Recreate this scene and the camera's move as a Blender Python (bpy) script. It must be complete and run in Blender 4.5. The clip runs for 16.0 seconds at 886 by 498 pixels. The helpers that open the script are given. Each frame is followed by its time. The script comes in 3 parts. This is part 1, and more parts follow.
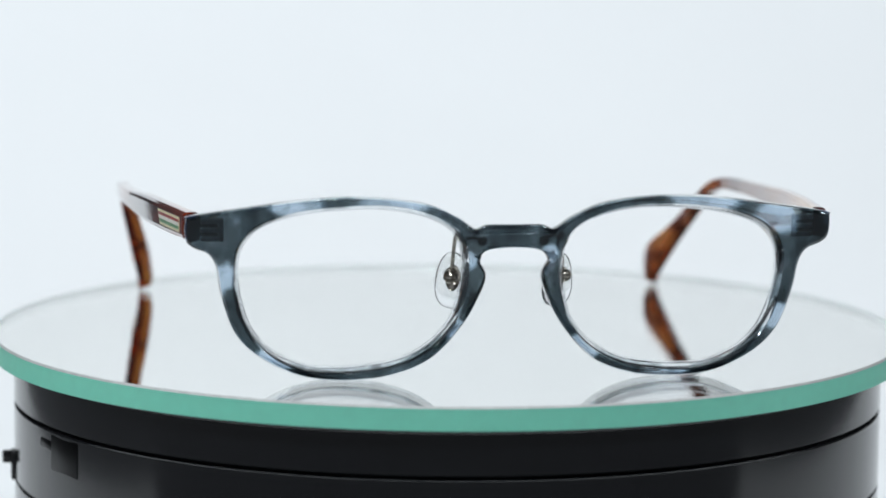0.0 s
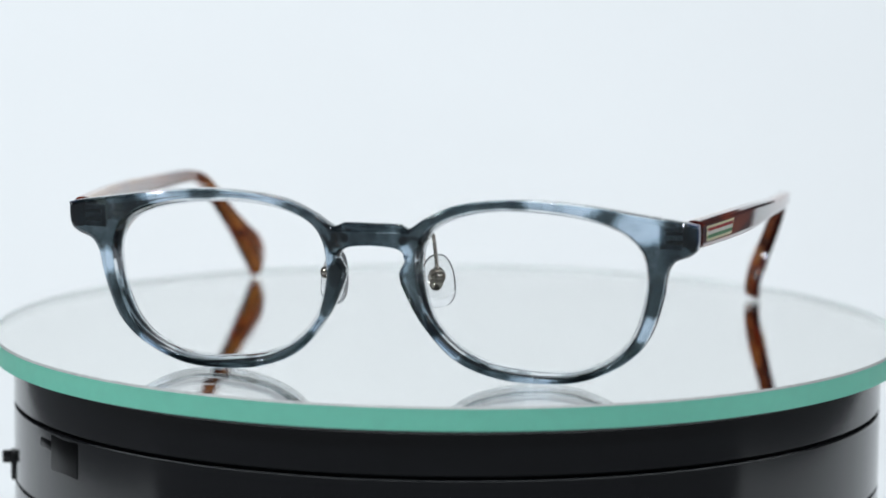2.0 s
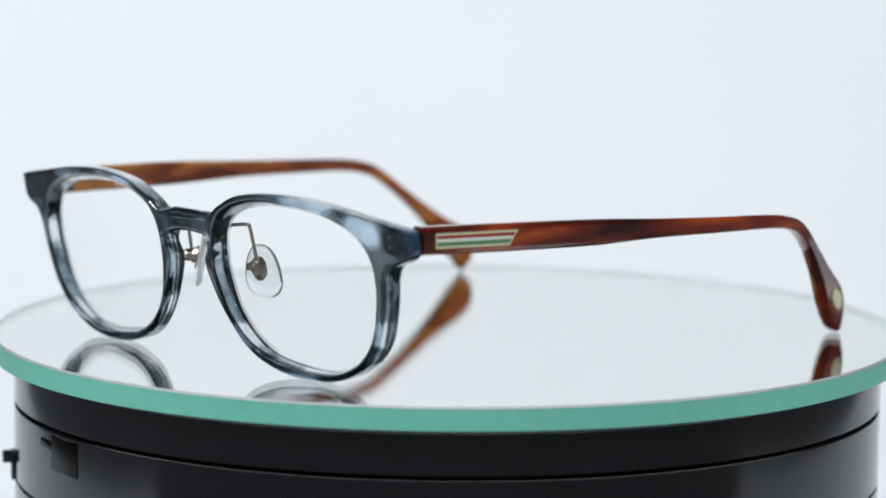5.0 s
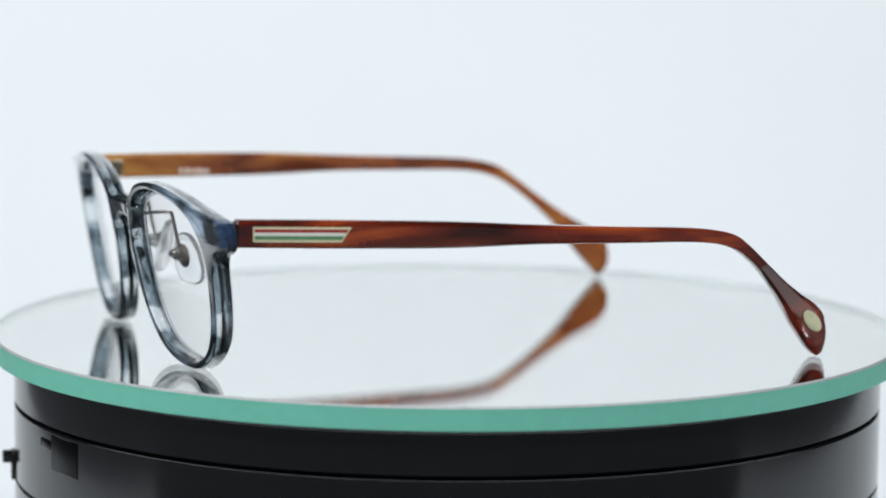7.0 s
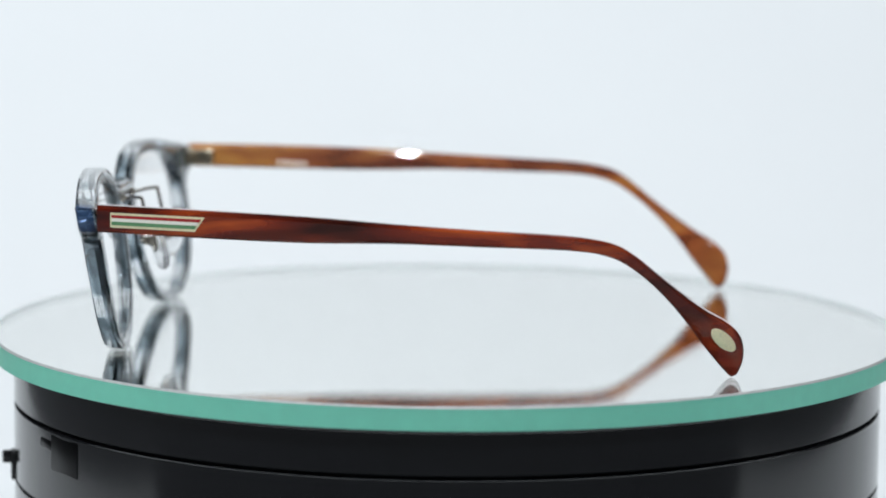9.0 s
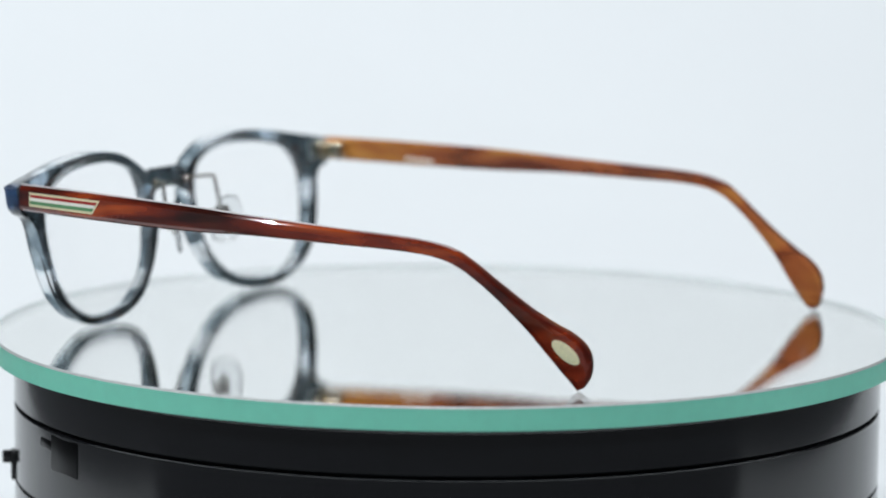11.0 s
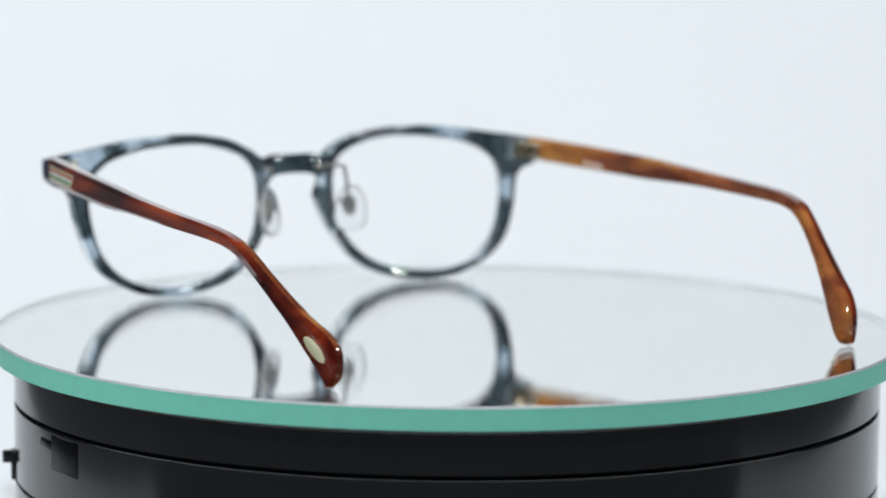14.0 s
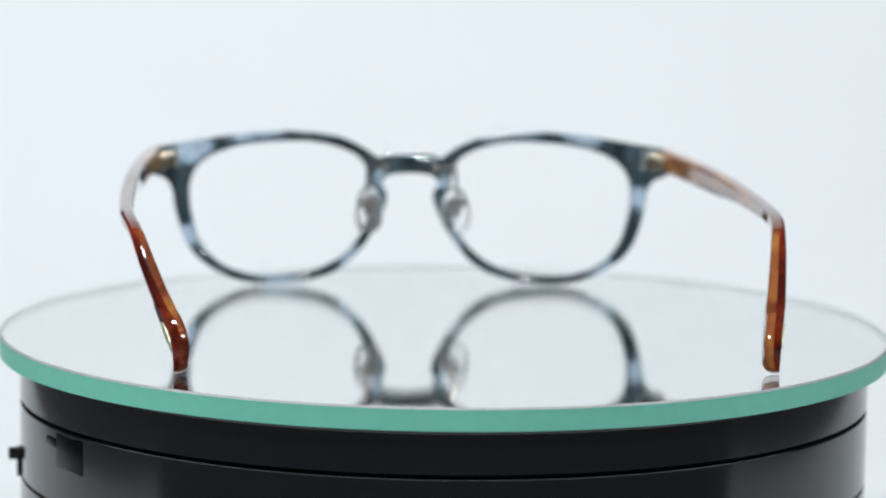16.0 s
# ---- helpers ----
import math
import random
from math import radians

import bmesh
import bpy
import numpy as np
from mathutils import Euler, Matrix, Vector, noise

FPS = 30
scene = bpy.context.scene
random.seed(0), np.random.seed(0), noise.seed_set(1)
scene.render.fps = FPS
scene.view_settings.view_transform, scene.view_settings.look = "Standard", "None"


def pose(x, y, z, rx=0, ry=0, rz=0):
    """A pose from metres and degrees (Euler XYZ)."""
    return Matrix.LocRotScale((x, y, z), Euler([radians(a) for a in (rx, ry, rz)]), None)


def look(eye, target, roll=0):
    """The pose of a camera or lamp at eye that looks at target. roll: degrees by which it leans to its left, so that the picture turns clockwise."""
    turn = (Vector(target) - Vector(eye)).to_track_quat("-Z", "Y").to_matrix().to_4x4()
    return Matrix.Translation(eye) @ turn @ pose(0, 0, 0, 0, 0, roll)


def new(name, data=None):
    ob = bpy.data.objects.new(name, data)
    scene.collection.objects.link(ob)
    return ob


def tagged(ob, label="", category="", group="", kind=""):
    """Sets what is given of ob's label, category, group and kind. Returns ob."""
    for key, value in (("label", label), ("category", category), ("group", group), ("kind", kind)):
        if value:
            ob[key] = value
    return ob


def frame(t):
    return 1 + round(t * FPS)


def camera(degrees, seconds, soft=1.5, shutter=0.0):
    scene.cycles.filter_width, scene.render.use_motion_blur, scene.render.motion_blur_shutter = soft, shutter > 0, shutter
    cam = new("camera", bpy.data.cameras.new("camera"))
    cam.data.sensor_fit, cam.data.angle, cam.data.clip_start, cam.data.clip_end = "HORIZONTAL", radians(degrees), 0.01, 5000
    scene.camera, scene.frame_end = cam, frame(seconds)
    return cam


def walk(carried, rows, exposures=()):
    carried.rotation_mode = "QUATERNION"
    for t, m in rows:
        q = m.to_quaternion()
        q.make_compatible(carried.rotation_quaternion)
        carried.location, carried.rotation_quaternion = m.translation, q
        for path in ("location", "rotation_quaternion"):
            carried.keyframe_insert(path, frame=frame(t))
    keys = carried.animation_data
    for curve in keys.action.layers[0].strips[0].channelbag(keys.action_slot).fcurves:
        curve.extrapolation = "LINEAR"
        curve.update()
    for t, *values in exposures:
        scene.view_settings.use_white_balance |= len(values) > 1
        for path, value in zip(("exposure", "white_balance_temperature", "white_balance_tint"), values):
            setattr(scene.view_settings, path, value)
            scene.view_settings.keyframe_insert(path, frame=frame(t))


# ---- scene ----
# a pair of eyeglasses on a mirror disc that a black motor turntable turns before a white sweep

# ---- camera ----
cam = camera(16.06, 16.0, soft=1.7)
EYE = Vector((-0.00096, -0.74626, 0.11872))


def aim(back=0.0, lift=0.0, rise=0.0, pan=0.0, lean=0.498):
    """The camera on its tripod, pulled back and raised by some metres, tilted up and panned right by some degrees."""
    tilt, turn = radians(-7.579 + lift), radians(pan)
    eye = EYE + Vector((0, -back, rise))
    return look(eye, eye + Vector((math.cos(tilt) * math.sin(turn), math.cos(tilt) * math.cos(turn), math.sin(tilt))), lean)


# the tripod is nudged at 14.3 s
walk(cam, [(0.0, aim()), (14.2, aim()), (14.3, aim()), (14.4, aim(0.0185, -0.17, 0.0052, 0.06, 0.70)), (14.5, aim(0.0185, -0.17, 0.0052, 0.06, 0.70)),
           (15.0, aim(0.0180, -0.125, 0.0048, 0.06, 0.74)), (15.5, aim(0.0155, -0.130, 0.0045, 0.05, 0.74)), (16.0, aim(0.0160, -0.125, 0.0046, 0.048, 0.75))])
cam.data.dof.use_dof = True
cam.data.dof.focus_distance = 0.69
cam.data.dof.aperture_fstop = 12.0

# ---- light ----
world = bpy.data.worlds.new("studio")
scene.world = world
world.use_nodes = True
world.node_tree.nodes["Background"].inputs[0].default_value = (0.9, 0.95, 1.0, 1)
world.node_tree.nodes["Background"].inputs[1].default_value = 0.05


def area_lamp(name, eye, target, w, h, power, tint):
    data = bpy.data.lights.new(name, "AREA")
    data.shape, data.size, data.size_y, data.energy, data.color = "RECTANGLE", w, h, power, tint
    ob = new(name, data)
    ob.matrix_world = look(eye, target)
    return ob


COOL = (0.872, 0.945, 1.0)
# small unseen lamps, sized by the glints; number and places are assumed
area_lamp("overhead_lamp", (-0.1, -0.1, 1.45), (-0.05, 0.2, 0), 0.12, 0.07, 8.4, COOL)
area_lamp("left_lamp", (-1.1, -0.6, 0.85), (0, 0.5, 0.15), 0.08, 0.12, 13.4, COOL)
area_lamp("right_lamp", (1.15, -0.6, 0.85), (0, 0.5, 0.15), 0.08, 0.10, 5.2, COOL)
area_lamp("front_lamp", (0.2, -1.35, 1.10), (0, 0.5, 0.15), 0.04, 0.04, 18.0, COOL)
scene.view_settings.exposure = 0.0


# ---- materials ----
def material(name):
    m = bpy.data.materials.new(name)
    m.use_nodes = True
    nt = m.node_tree
    return m, nt, nt.nodes["Principled BSDF"]


def mapping(nt, scale, rotation=(0, 0, 0)):
    tc = nt.nodes.new("ShaderNodeTexCoord")
    mp = nt.nodes.new("ShaderNodeMapping")
    mp.inputs["Scale"].default_value = scale
    mp.inputs["Rotation"].default_value = rotation
    nt.links.new(tc.outputs["Object"], mp.inputs["Vector"])
    return mp.outputs["Vector"]


def noise_tex(nt, vector, scale, detail=3.0, rough=0.5, distort=0.0):
    n = nt.nodes.new("ShaderNodeTexNoise")
    n.inputs["Scale"].default_value = scale
    n.inputs["Detail"].default_value = detail
    n.inputs["Roughness"].default_value = rough
    n.inputs["Distortion"].default_value = distort
    nt.links.new(vector, n.inputs["Vector"])
    return n.outputs["Fac"]


def ramp(nt, fac, stops):
    r = nt.nodes.new("ShaderNodeValToRGB")
    while len(r.color_ramp.elements) < len(stops):
        r.color_ramp.elements.new(0.5)
    for e, (p, c) in zip(r.color_ramp.elements, stops):
        e.position, e.color = p, (*c, 1)
    nt.links.new(fac, r.inputs["Fac"])
    return r.outputs["Color"]


def bumpy(nt, b, fac, strength, distance):
    n = nt.nodes.new("ShaderNodeBump")
    n.inputs["Strength"].default_value = strength
    n.inputs["Distance"].default_value = distance
    nt.links.new(fac, n.inputs["Height"])
    nt.links.new(n.outputs["Normal"], b.inputs["Normal"])


def plain(name, color, rough=0.4, metal=0.0, transmission=0.0, ior=1.5, grain=0.0, grain_scale=400.0, spread=0.15):
    m, nt, b = material(name)
    b.inputs["Roughness"].default_value = rough
    b.inputs["Metallic"].default_value = metal
    b.inputs["Transmission Weight"].default_value = transmission
    b.inputs["IOR"].default_value = ior
    v = mapping(nt, (1, 1, 1))
    f = noise_tex(nt, v, grain_scale, 4.0, 0.6)
    lo = tuple(c * (1 - spread) for c in color)
    hi = tuple(min(1, c * (1 + spread)) for c in color)
    nt.links.new(ramp(nt, f, [(0.3, lo), (0.7, hi)]), b.inputs["Base Color"])
    if grain:
        bumpy(nt, b, f, grain, 0.0002)
    return m


def marbled(name, stops, transmission, rough, scale=(1.0, 0.6, 0.45), turn=(0, 0.35, 0), size=95.0, ior=1.48, fine=0.3, bands=(), contrast=1.0):
    """Cellulose acetate: cloudy streaks of several tints, partly clear, with a polished skin."""
    m, nt, b = material(name)
    v = mapping(nt, scale, turn)
    big = noise_tex(nt, v, size, 2.0, 0.45, 0.6)
    small = noise_tex(nt, v, size * 5, 3.0, 0.5, 0.3)
    mix = nt.nodes.new("ShaderNodeMath")
    mix.operation = "MULTIPLY_ADD"
    mix.inputs[1].default_value = fine * 0.4
    nt.links.new(small, mix.inputs[0])
    sub = nt.nodes.new("ShaderNodeMath")
    sub.operation = "SUBTRACT"
    sub.inputs[1].default_value = fine * 0.2
    nt.links.new(big, sub.inputs[0])
    nt.links.new(sub.outputs[0], mix.inputs[2])
    fac = mix.outputs[0]
    if bands:
        # tone by stretches of length, TORTOISE's bend with painted light: (place in mm, shade)
        tc = nt.nodes.new("ShaderNodeTexCoord")
        xyz = nt.nodes.new("ShaderNodeSeparateXYZ")
        nt.links.new(tc.outputs["Object"], xyz.inputs[0])
        mr = nt.nodes.new("ShaderNodeMapRange")
        mr.inputs["From Min"].default_value, mr.inputs["From Max"].default_value = -0.075, 0.070
        nt.links.new(xyz.outputs["Y"], mr.inputs["Value"])
        shade = ramp(nt, mr.outputs[0], [((y + 75) / 145, (v, v, v)) for y, v in bands])
        ad = nt.nodes.new("ShaderNodeMath")
        ad.operation = "MULTIPLY_ADD"
        ad.inputs[1].default_value = 0.7
        nt.links.new(shade, ad.inputs[0])
        so = nt.nodes.new("ShaderNodeMath")
        so.operation = "MULTIPLY_ADD"
        so.inputs[1].default_value, so.inputs[2].default_value = contrast, 0.15 - 0.5 * contrast
        nt.links.new(fac, so.inputs[0])
        nt.links.new(so.outputs[0], ad.inputs[2])
        fac = ad.outputs[0]
    nt.links.new(ramp(nt, fac, stops), b.inputs["Base Color"])
    b.inputs["Transmission Weight"].default_value = transmission
    b.inputs["Roughness"].default_value = rough
    b.inputs["IOR"].default_value = ior
    b.inputs["Coat Weight"].default_value = 0.8
    b.inputs["Coat Roughness"].default_value = 0.04
    wave = noise_tex(nt, mapping(nt, (1, 1, 1)), 160.0, 1.0)
    bumpy(nt, b, wave, 0.08, 0.0006)
    return m


# pale clouds in the blue-grey sheet: place across and up from the bridge's foot, half width and half height, in mm
CLOUDS = [(-62.7, 23.5, 4.2, 4.5), (-13.0, 12.5, 4.0, 3.2), (-47.5, 39.5, 6.0, 3.0), (-27.0, 40.5, 9.0, 2.6), (-9.4, 28.0, 2.6, 2.6), (-51.0, 5.2, 4.2, 3.0),
          (7.2, 28.2, 2.8, 3.0), (42.0, 40.8, 10.0, 2.8), (58.0, 36.5, 6.5, 5.0), (59.5, 13.5, 4.0, 3.4), (35.0, 1.8, 6.0, 2.4), (15.6, 7.8, 4.0, 3.2)]


def clouded(name, stops, transmission, rough, ior=1.48):
    """Cellulose acetate sheet: pale clouds on a dark ground, with soft streaked borders and a polished skin."""
    m, nt, b = material(name)
    tc = nt.nodes.new("ShaderNodeTexCoord")
    warp = nt.nodes.new("ShaderNodeTexNoise")
    warp.inputs["Scale"].default_value = 140.0
    warp.inputs["Detail"].default_value = 3.0
    nt.links.new(tc.outputs["Object"], warp.inputs["Vector"])
    off = nt.nodes.new("ShaderNodeVectorMath")
    off.operation = "MULTIPLY_ADD"
    off.inputs[1].default_value = (0.006, 0.0, 0.006)
    nt.links.new(warp.outputs["Color"], off.inputs[0])
    nt.links.new(tc.outputs["Object"], off.inputs[2])
    total = None
    for x, z, rx, rz in CLOUDS:
        mp = nt.nodes.new("ShaderNodeMapping")
        mp.inputs["Scale"].default_value = (1000 / rx, 0, 1000 / rz)
        mp.inputs["Location"].default_value = (-(x + 3.45 + 3.0) / rx, 0, -(z + 3.0) / rz)
        nt.links.new(off.outputs[0], mp.inputs["Vector"])
        ln = nt.nodes.new("ShaderNodeVectorMath")
        ln.operation = "LENGTH"
        nt.links.new(mp.outputs[0], ln.inputs[0])
        mr = nt.nodes.new("ShaderNodeMapRange")
        mr.interpolation_type = "SMOOTHSTEP"
        mr.inputs["From Min"].default_value, mr.inputs["From Max"].default_value = 1.15, 0.55
        nt.links.new(ln.outputs["Value"], mr.inputs["Value"])
        if total is None:
            total = mr.outputs[0]
        else:
            mx = nt.nodes.new("ShaderNodeMath")
            mx.operation = "MAXIMUM"
            nt.links.new(total, mx.inputs[0])
            nt.links.new(mr.outputs[0], mx.inputs[1])
            total = mx.outputs[0]
    streak = noise_tex(nt, mapping(nt, (1.0, 0.5, 0.5), (0, 0.4, 0)), 260.0, 3.0, 0.5, 0.5)
    ad = nt.nodes.new("ShaderNodeMath")
    ad.operation = "MULTIPLY_ADD"
    ad.inputs[1].default_value = 0.62
    nt.links.new(total, ad.inputs[0])
    sc = nt.nodes.new("ShaderNodeMath")
    sc.operation = "MULTIPLY_ADD"
    sc.inputs[1].default_value, sc.inputs[2].default_value = 0.9, -0.26
    nt.links.new(streak, sc.inputs[0])
    nt.links.new(sc.outputs[0], ad.inputs[2])
    nt.links.new(ramp(nt, ad.outputs[0], stops), b.inputs["Base Color"])
    b.inputs["Transmission Weight"].default_value = transmission
    b.inputs["Roughness"].default_value = rough
    b.inputs["IOR"].default_value = ior
    b.inputs["Coat Weight"].default_value = 0.6
    b.inputs["Coat Roughness"].default_value = 0.03
    wave = noise_tex(nt, mapping(nt, (1, 1, 1)), 160.0, 1.0)
    bumpy(nt, b, wave, 0.08, 0.0006)
    return m


ACETATE = clouded("blue_grey_acetate", [(0.05, (0.007, 0.012, 0.015)), (0.30, (0.018, 0.031, 0.038)), (0.58, (0.13, 0.21, 0.28)), (0.88, (0.42, 0.59, 0.78))], 0.72, 0.03)
ACETATE_SIDE = clouded("clear_blue_acetate", [(0.05, (0.045, 0.066, 0.080)), (0.20, (0.30, 0.38, 0.43)), (0.38, (0.84, 0.91, 0.95)), (0.85, (0.96, 0.98, 1.0))], 0.98, 0.010, 1.56)
# same acetate, with the blue of light passing through put into its colour
ACETATE_LIT_END = clouded("blue_lit_acetate", [(0.05, (0.012, 0.030, 0.085)), (0.30, (0.040, 0.085, 0.19)), (0.58, (0.12, 0.24, 0.50)), (0.88, (0.34, 0.52, 0.82))], 0.6, 0.02)
# bands at 24 to 36 are raised to paint light glowing through the bend
TORTOISE = marbled("red_brown_tortoise", [(0.36, (0.020, 0.004, 0.003)), (0.48, (0.095, 0.011, 0.006)), (0.58, (0.20, 0.022, 0.008)), (0.70, (0.42, 0.068, 0.014))], 0.38, 0.04, scale=(0.6, 0.16, 0.9), turn=(0.06, 0, 0), size=170.0,
                   bands=[(-70, 0.52), (-48, 0.52), (-30, 0.42), (-12, 0.46), (6, 0.56), (24, 0.62), (36, 0.70), (44, 0.60), (52, 0.50), (67, 0.56)], contrast=0.85)
AMBER = marbled("amber_acetate", [(0.32, (0.05, 0.010, 0.006)), (0.43, (0.20, 0.045, 0.019)), (0.52, (0.42, 0.13, 0.042)), (0.60, (0.62, 0.26, 0.062)), (0.70, (0.76, 0.35, 0.085))], 0.45, 0.06, scale=(0.6, 0.26, 0.9), turn=(0.06, 0, 0), size=150.0,
                bands=[(-70, 0.66), (-42, 0.64), (-32, 0.52), (-23, 0.58), (-8, 0.45), (4, 0.46), (20, 0.38), (36, 0.42), (44, 0.52), (52, 0.48), (60, 0.46), (67, 0.44)], contrast=0.55)
STEEL = plain("polished_nickel", (0.74, 0.67, 0.58), 0.15, 1.0)
SHIELD = plain("brushed_nickel", (0.80, 0.80, 0.78), 0.5, 0.5, grain_scale=1500.0)
GOLD = plain("pale_gold_metal", (0.70, 0.60, 0.44), 0.25, 1.0)
SILICONE = plain("clear_silicone", (0.975, 0.985, 0.99), 0.05, 0.0, 0.90, 1.36, spread=0.01)
LENS = plain("clear_lens", (1.0, 1.0, 1.0), 0.0, 0.0, 1.0, 1.12, spread=0.0)
BEVEL = plain("clear_lens_bevel", (0.96, 0.98, 1.0), 0.04, 0.0, 0.97, 1.4, spread=0.01)
GLASS = plain("float_glass", (0.996, 1.0, 0.998), 0.0, 0.0, 1.0, 1.52, spread=0.004, grain_scale=30)
SILVER = plain("mirror_silver", (0.990, 0.998, 0.982), 0.0, 1.0, spread=0.002, grain_scale=30)
EDGE = plain("ground_green_glass_edge", (0.145, 0.58, 0.43), 0.38, grain=0.15, grain_scale=300.0, spread=0.06)
edge_nodes = EDGE.node_tree
glow = edge_nodes.nodes.new("ShaderNodeBsdfTranslucent")
glow.inputs["Color"].default_value = (0.66, 0.88, 0.80, 1)
both = edge_nodes.nodes.new("ShaderNodeMixShader")
both.inputs[0].default_value = 0.42
edge_nodes.links.new(edge_nodes.nodes["Principled BSDF"].outputs[0], both.inputs[1])
edge_nodes.links.new(glow.outputs[0], both.inputs[2])
edge_nodes.links.new(both.outputs[0], edge_nodes.nodes["Material Output"].inputs["Surface"])
# near-white colour stands in for backlight coming through the rear edge
LINER = plain("pale_liner", (0.93, 0.94, 0.94), 0.6, grain_scale=300.0, spread=0.03)
liner_nodes = LINER.node_tree
shine = liner_nodes.nodes.new("ShaderNodeBsdfTranslucent")
shine.inputs["Color"].default_value = (0.96, 0.99, 0.97, 1)
mixed = liner_nodes.nodes.new("ShaderNodeMixShader")
mixed.inputs[0].default_value = 0.12
liner_nodes.links.new(liner_nodes.nodes["Principled BSDF"].outputs[0], mixed.inputs[1])
liner_nodes.links.new(shine.outputs[0], mixed.inputs[2])
liner_nodes.links.new(mixed.outputs[0], liner_nodes.nodes["Material Output"].inputs["Surface"])
ARRIS = plain("ground_glass_arris", (0.36, 0.36, 0.35), 0.5, grain=0.2, grain_scale=600.0)
PLASTIC = plain("black_gloss_plastic", (0.0025, 0.0028, 0.0034), 0.13, grain=0.012, grain_scale=150.0)
MATT = plain("black_matt_plastic", (0.003, 0.003, 0.0034), 0.42, grain=0.1, grain_scale=900.0)
PLATE_BLACK = plain("black_plate_plastic", (0.002, 0.002, 0.0022), 0.3, grain_scale=900.0)
PLATE_BLACK.node_tree.nodes["Principled BSDF"].inputs["Specular IOR Level"].default_value = 0.08
PAPER = plain("white_paper_sweep", (0.80, 0.80, 0.80), 0.8, grain_scale=5.0, spread=0.012)
# unseen floor: its tone sets how dark the base's gloss looks
DARK = plain("unseen_floor_grey", (0.14, 0.14, 0.147), 0.9, grain=0.05, grain_scale=200.0, spread=0.2)
DARK.node_tree.nodes["Principled BSDF"].inputs["Specular IOR Level"].default_value = 0.1
PAPER.node_tree.nodes["Principled BSDF"].inputs["Specular IOR Level"].default_value = 0.0
# unseen room: dark, so that the black base reflects little
WALL = plain("unseen_wall_grey", (0.06, 0.06, 0.063), 0.8, grain=0.05, grain_scale=60.0, spread=0.05)
RED = plain("red_enamel", (0.32, 0.03, 0.03), 0.22, grain_scale=900.0)
WHITE = plain("white_enamel", (0.72, 0.70, 0.62), 0.22, grain_scale=900.0, spread=0.05)
GREEN = plain("green_enamel", (0.11, 0.24, 0.12), 0.22, grain_scale=900.0)
CREAM = plain("pale_gold_foil", (0.78, 0.74, 0.48), 0.35, 0.35, grain_scale=2500.0)
PRINT = plain("white_print", (0.78, 0.66, 0.56), 0.5, grain_scale=2500.0)


# ---- builders ----
def part(name, bm, mats, parent=None, label="", smooth=35.0):
    """Links a bmesh as one mesh object, under a thing or a part."""
    me = bpy.data.meshes.new(name)
    bm.to_mesh(me)
    bm.free()
    for m in (mats if isinstance(mats, (list, tuple)) else [mats]):
        me.materials.append(m)
    if smooth:
        me.shade_smooth()
        me.set_sharp_from_angle(angle=radians(smooth))
    ob = new(name, me)
    if parent:
        ob.parent = parent
    return tagged(ob, label)


def lathe(profile, n=192, closed=True):
    """A body of revolution about z from (radius, height) pairs."""
    bm = bmesh.new()
    rings = []
    for r, z in profile:
        if r <= 0:
            rings.append([bm.verts.new((0, 0, z))])
        else:
            rings.append([bm.verts.new((r * math.cos(a), r * math.sin(a), z)) for a in (2 * math.pi * i / n for i in range(n))])
    pairs = list(zip(rings, rings[1:])) + ([(rings[-1], rings[0])] if closed else [])
    for a, b in pairs:
        if len(a) == 1 and len(b) == 1:
            continue
        for i in range(n):
            j = (i + 1) % n
            q = [a[0] if len(a) == 1 else a[i], a[0] if len(a) == 1 else a[j], b[0] if len(b) == 1 else b[j], b[0] if len(b) == 1 else b[i]]
            bm.faces.new([v for k, v in enumerate(q) if v not in q[:k]])
    bmesh.ops.recalc_face_normals(bm, faces=bm.faces)
    return bm


def block(size, bevel, m=None, segments=2):
    bm = bmesh.new()
    bmesh.ops.create_cube(bm, size=1.0)
    bmesh.ops.scale(bm, vec=size, verts=bm.verts)
    if bevel:
        bmesh.ops.bevel(bm, geom=bm.edges[:], offset=bevel, segments=segments, profile=0.5, affect="EDGES")
    if m:
        bm.transform(m)
    return bm


def ball(r, m=None, scale=(1, 1, 1)):
    bm = bmesh.new()
    bmesh.ops.create_uvsphere(bm, u_segments=20, v_segments=12, radius=r)
    bmesh.ops.scale(bm, vec=scale, verts=bm.verts)
    if m:
        bm.transform(m)
    return bm


def spline(points, closed, per=8):
    """A Catmull-Rom line through the points."""
    n, out = len(points), []
    pts = [Vector(p) for p in points]
    for i in range(n if closed else n - 1):
        get = (lambda k: pts[k % n]) if closed else (lambda k: pts[min(max(k, 0), n - 1)])
        a, b, c, d = get(i - 1), get(i), get(i + 1), get(i + 2)
        for s in range(per):
            u = s / per
            out.append(0.5 * ((2 * b) + (c - a) * u + (2 * a - 5 * b + 4 * c - d) * u * u + (3 * b - a - 3 * c + d) * u ** 3))
    if not closed:
        out.append(pts[-1])
    return out


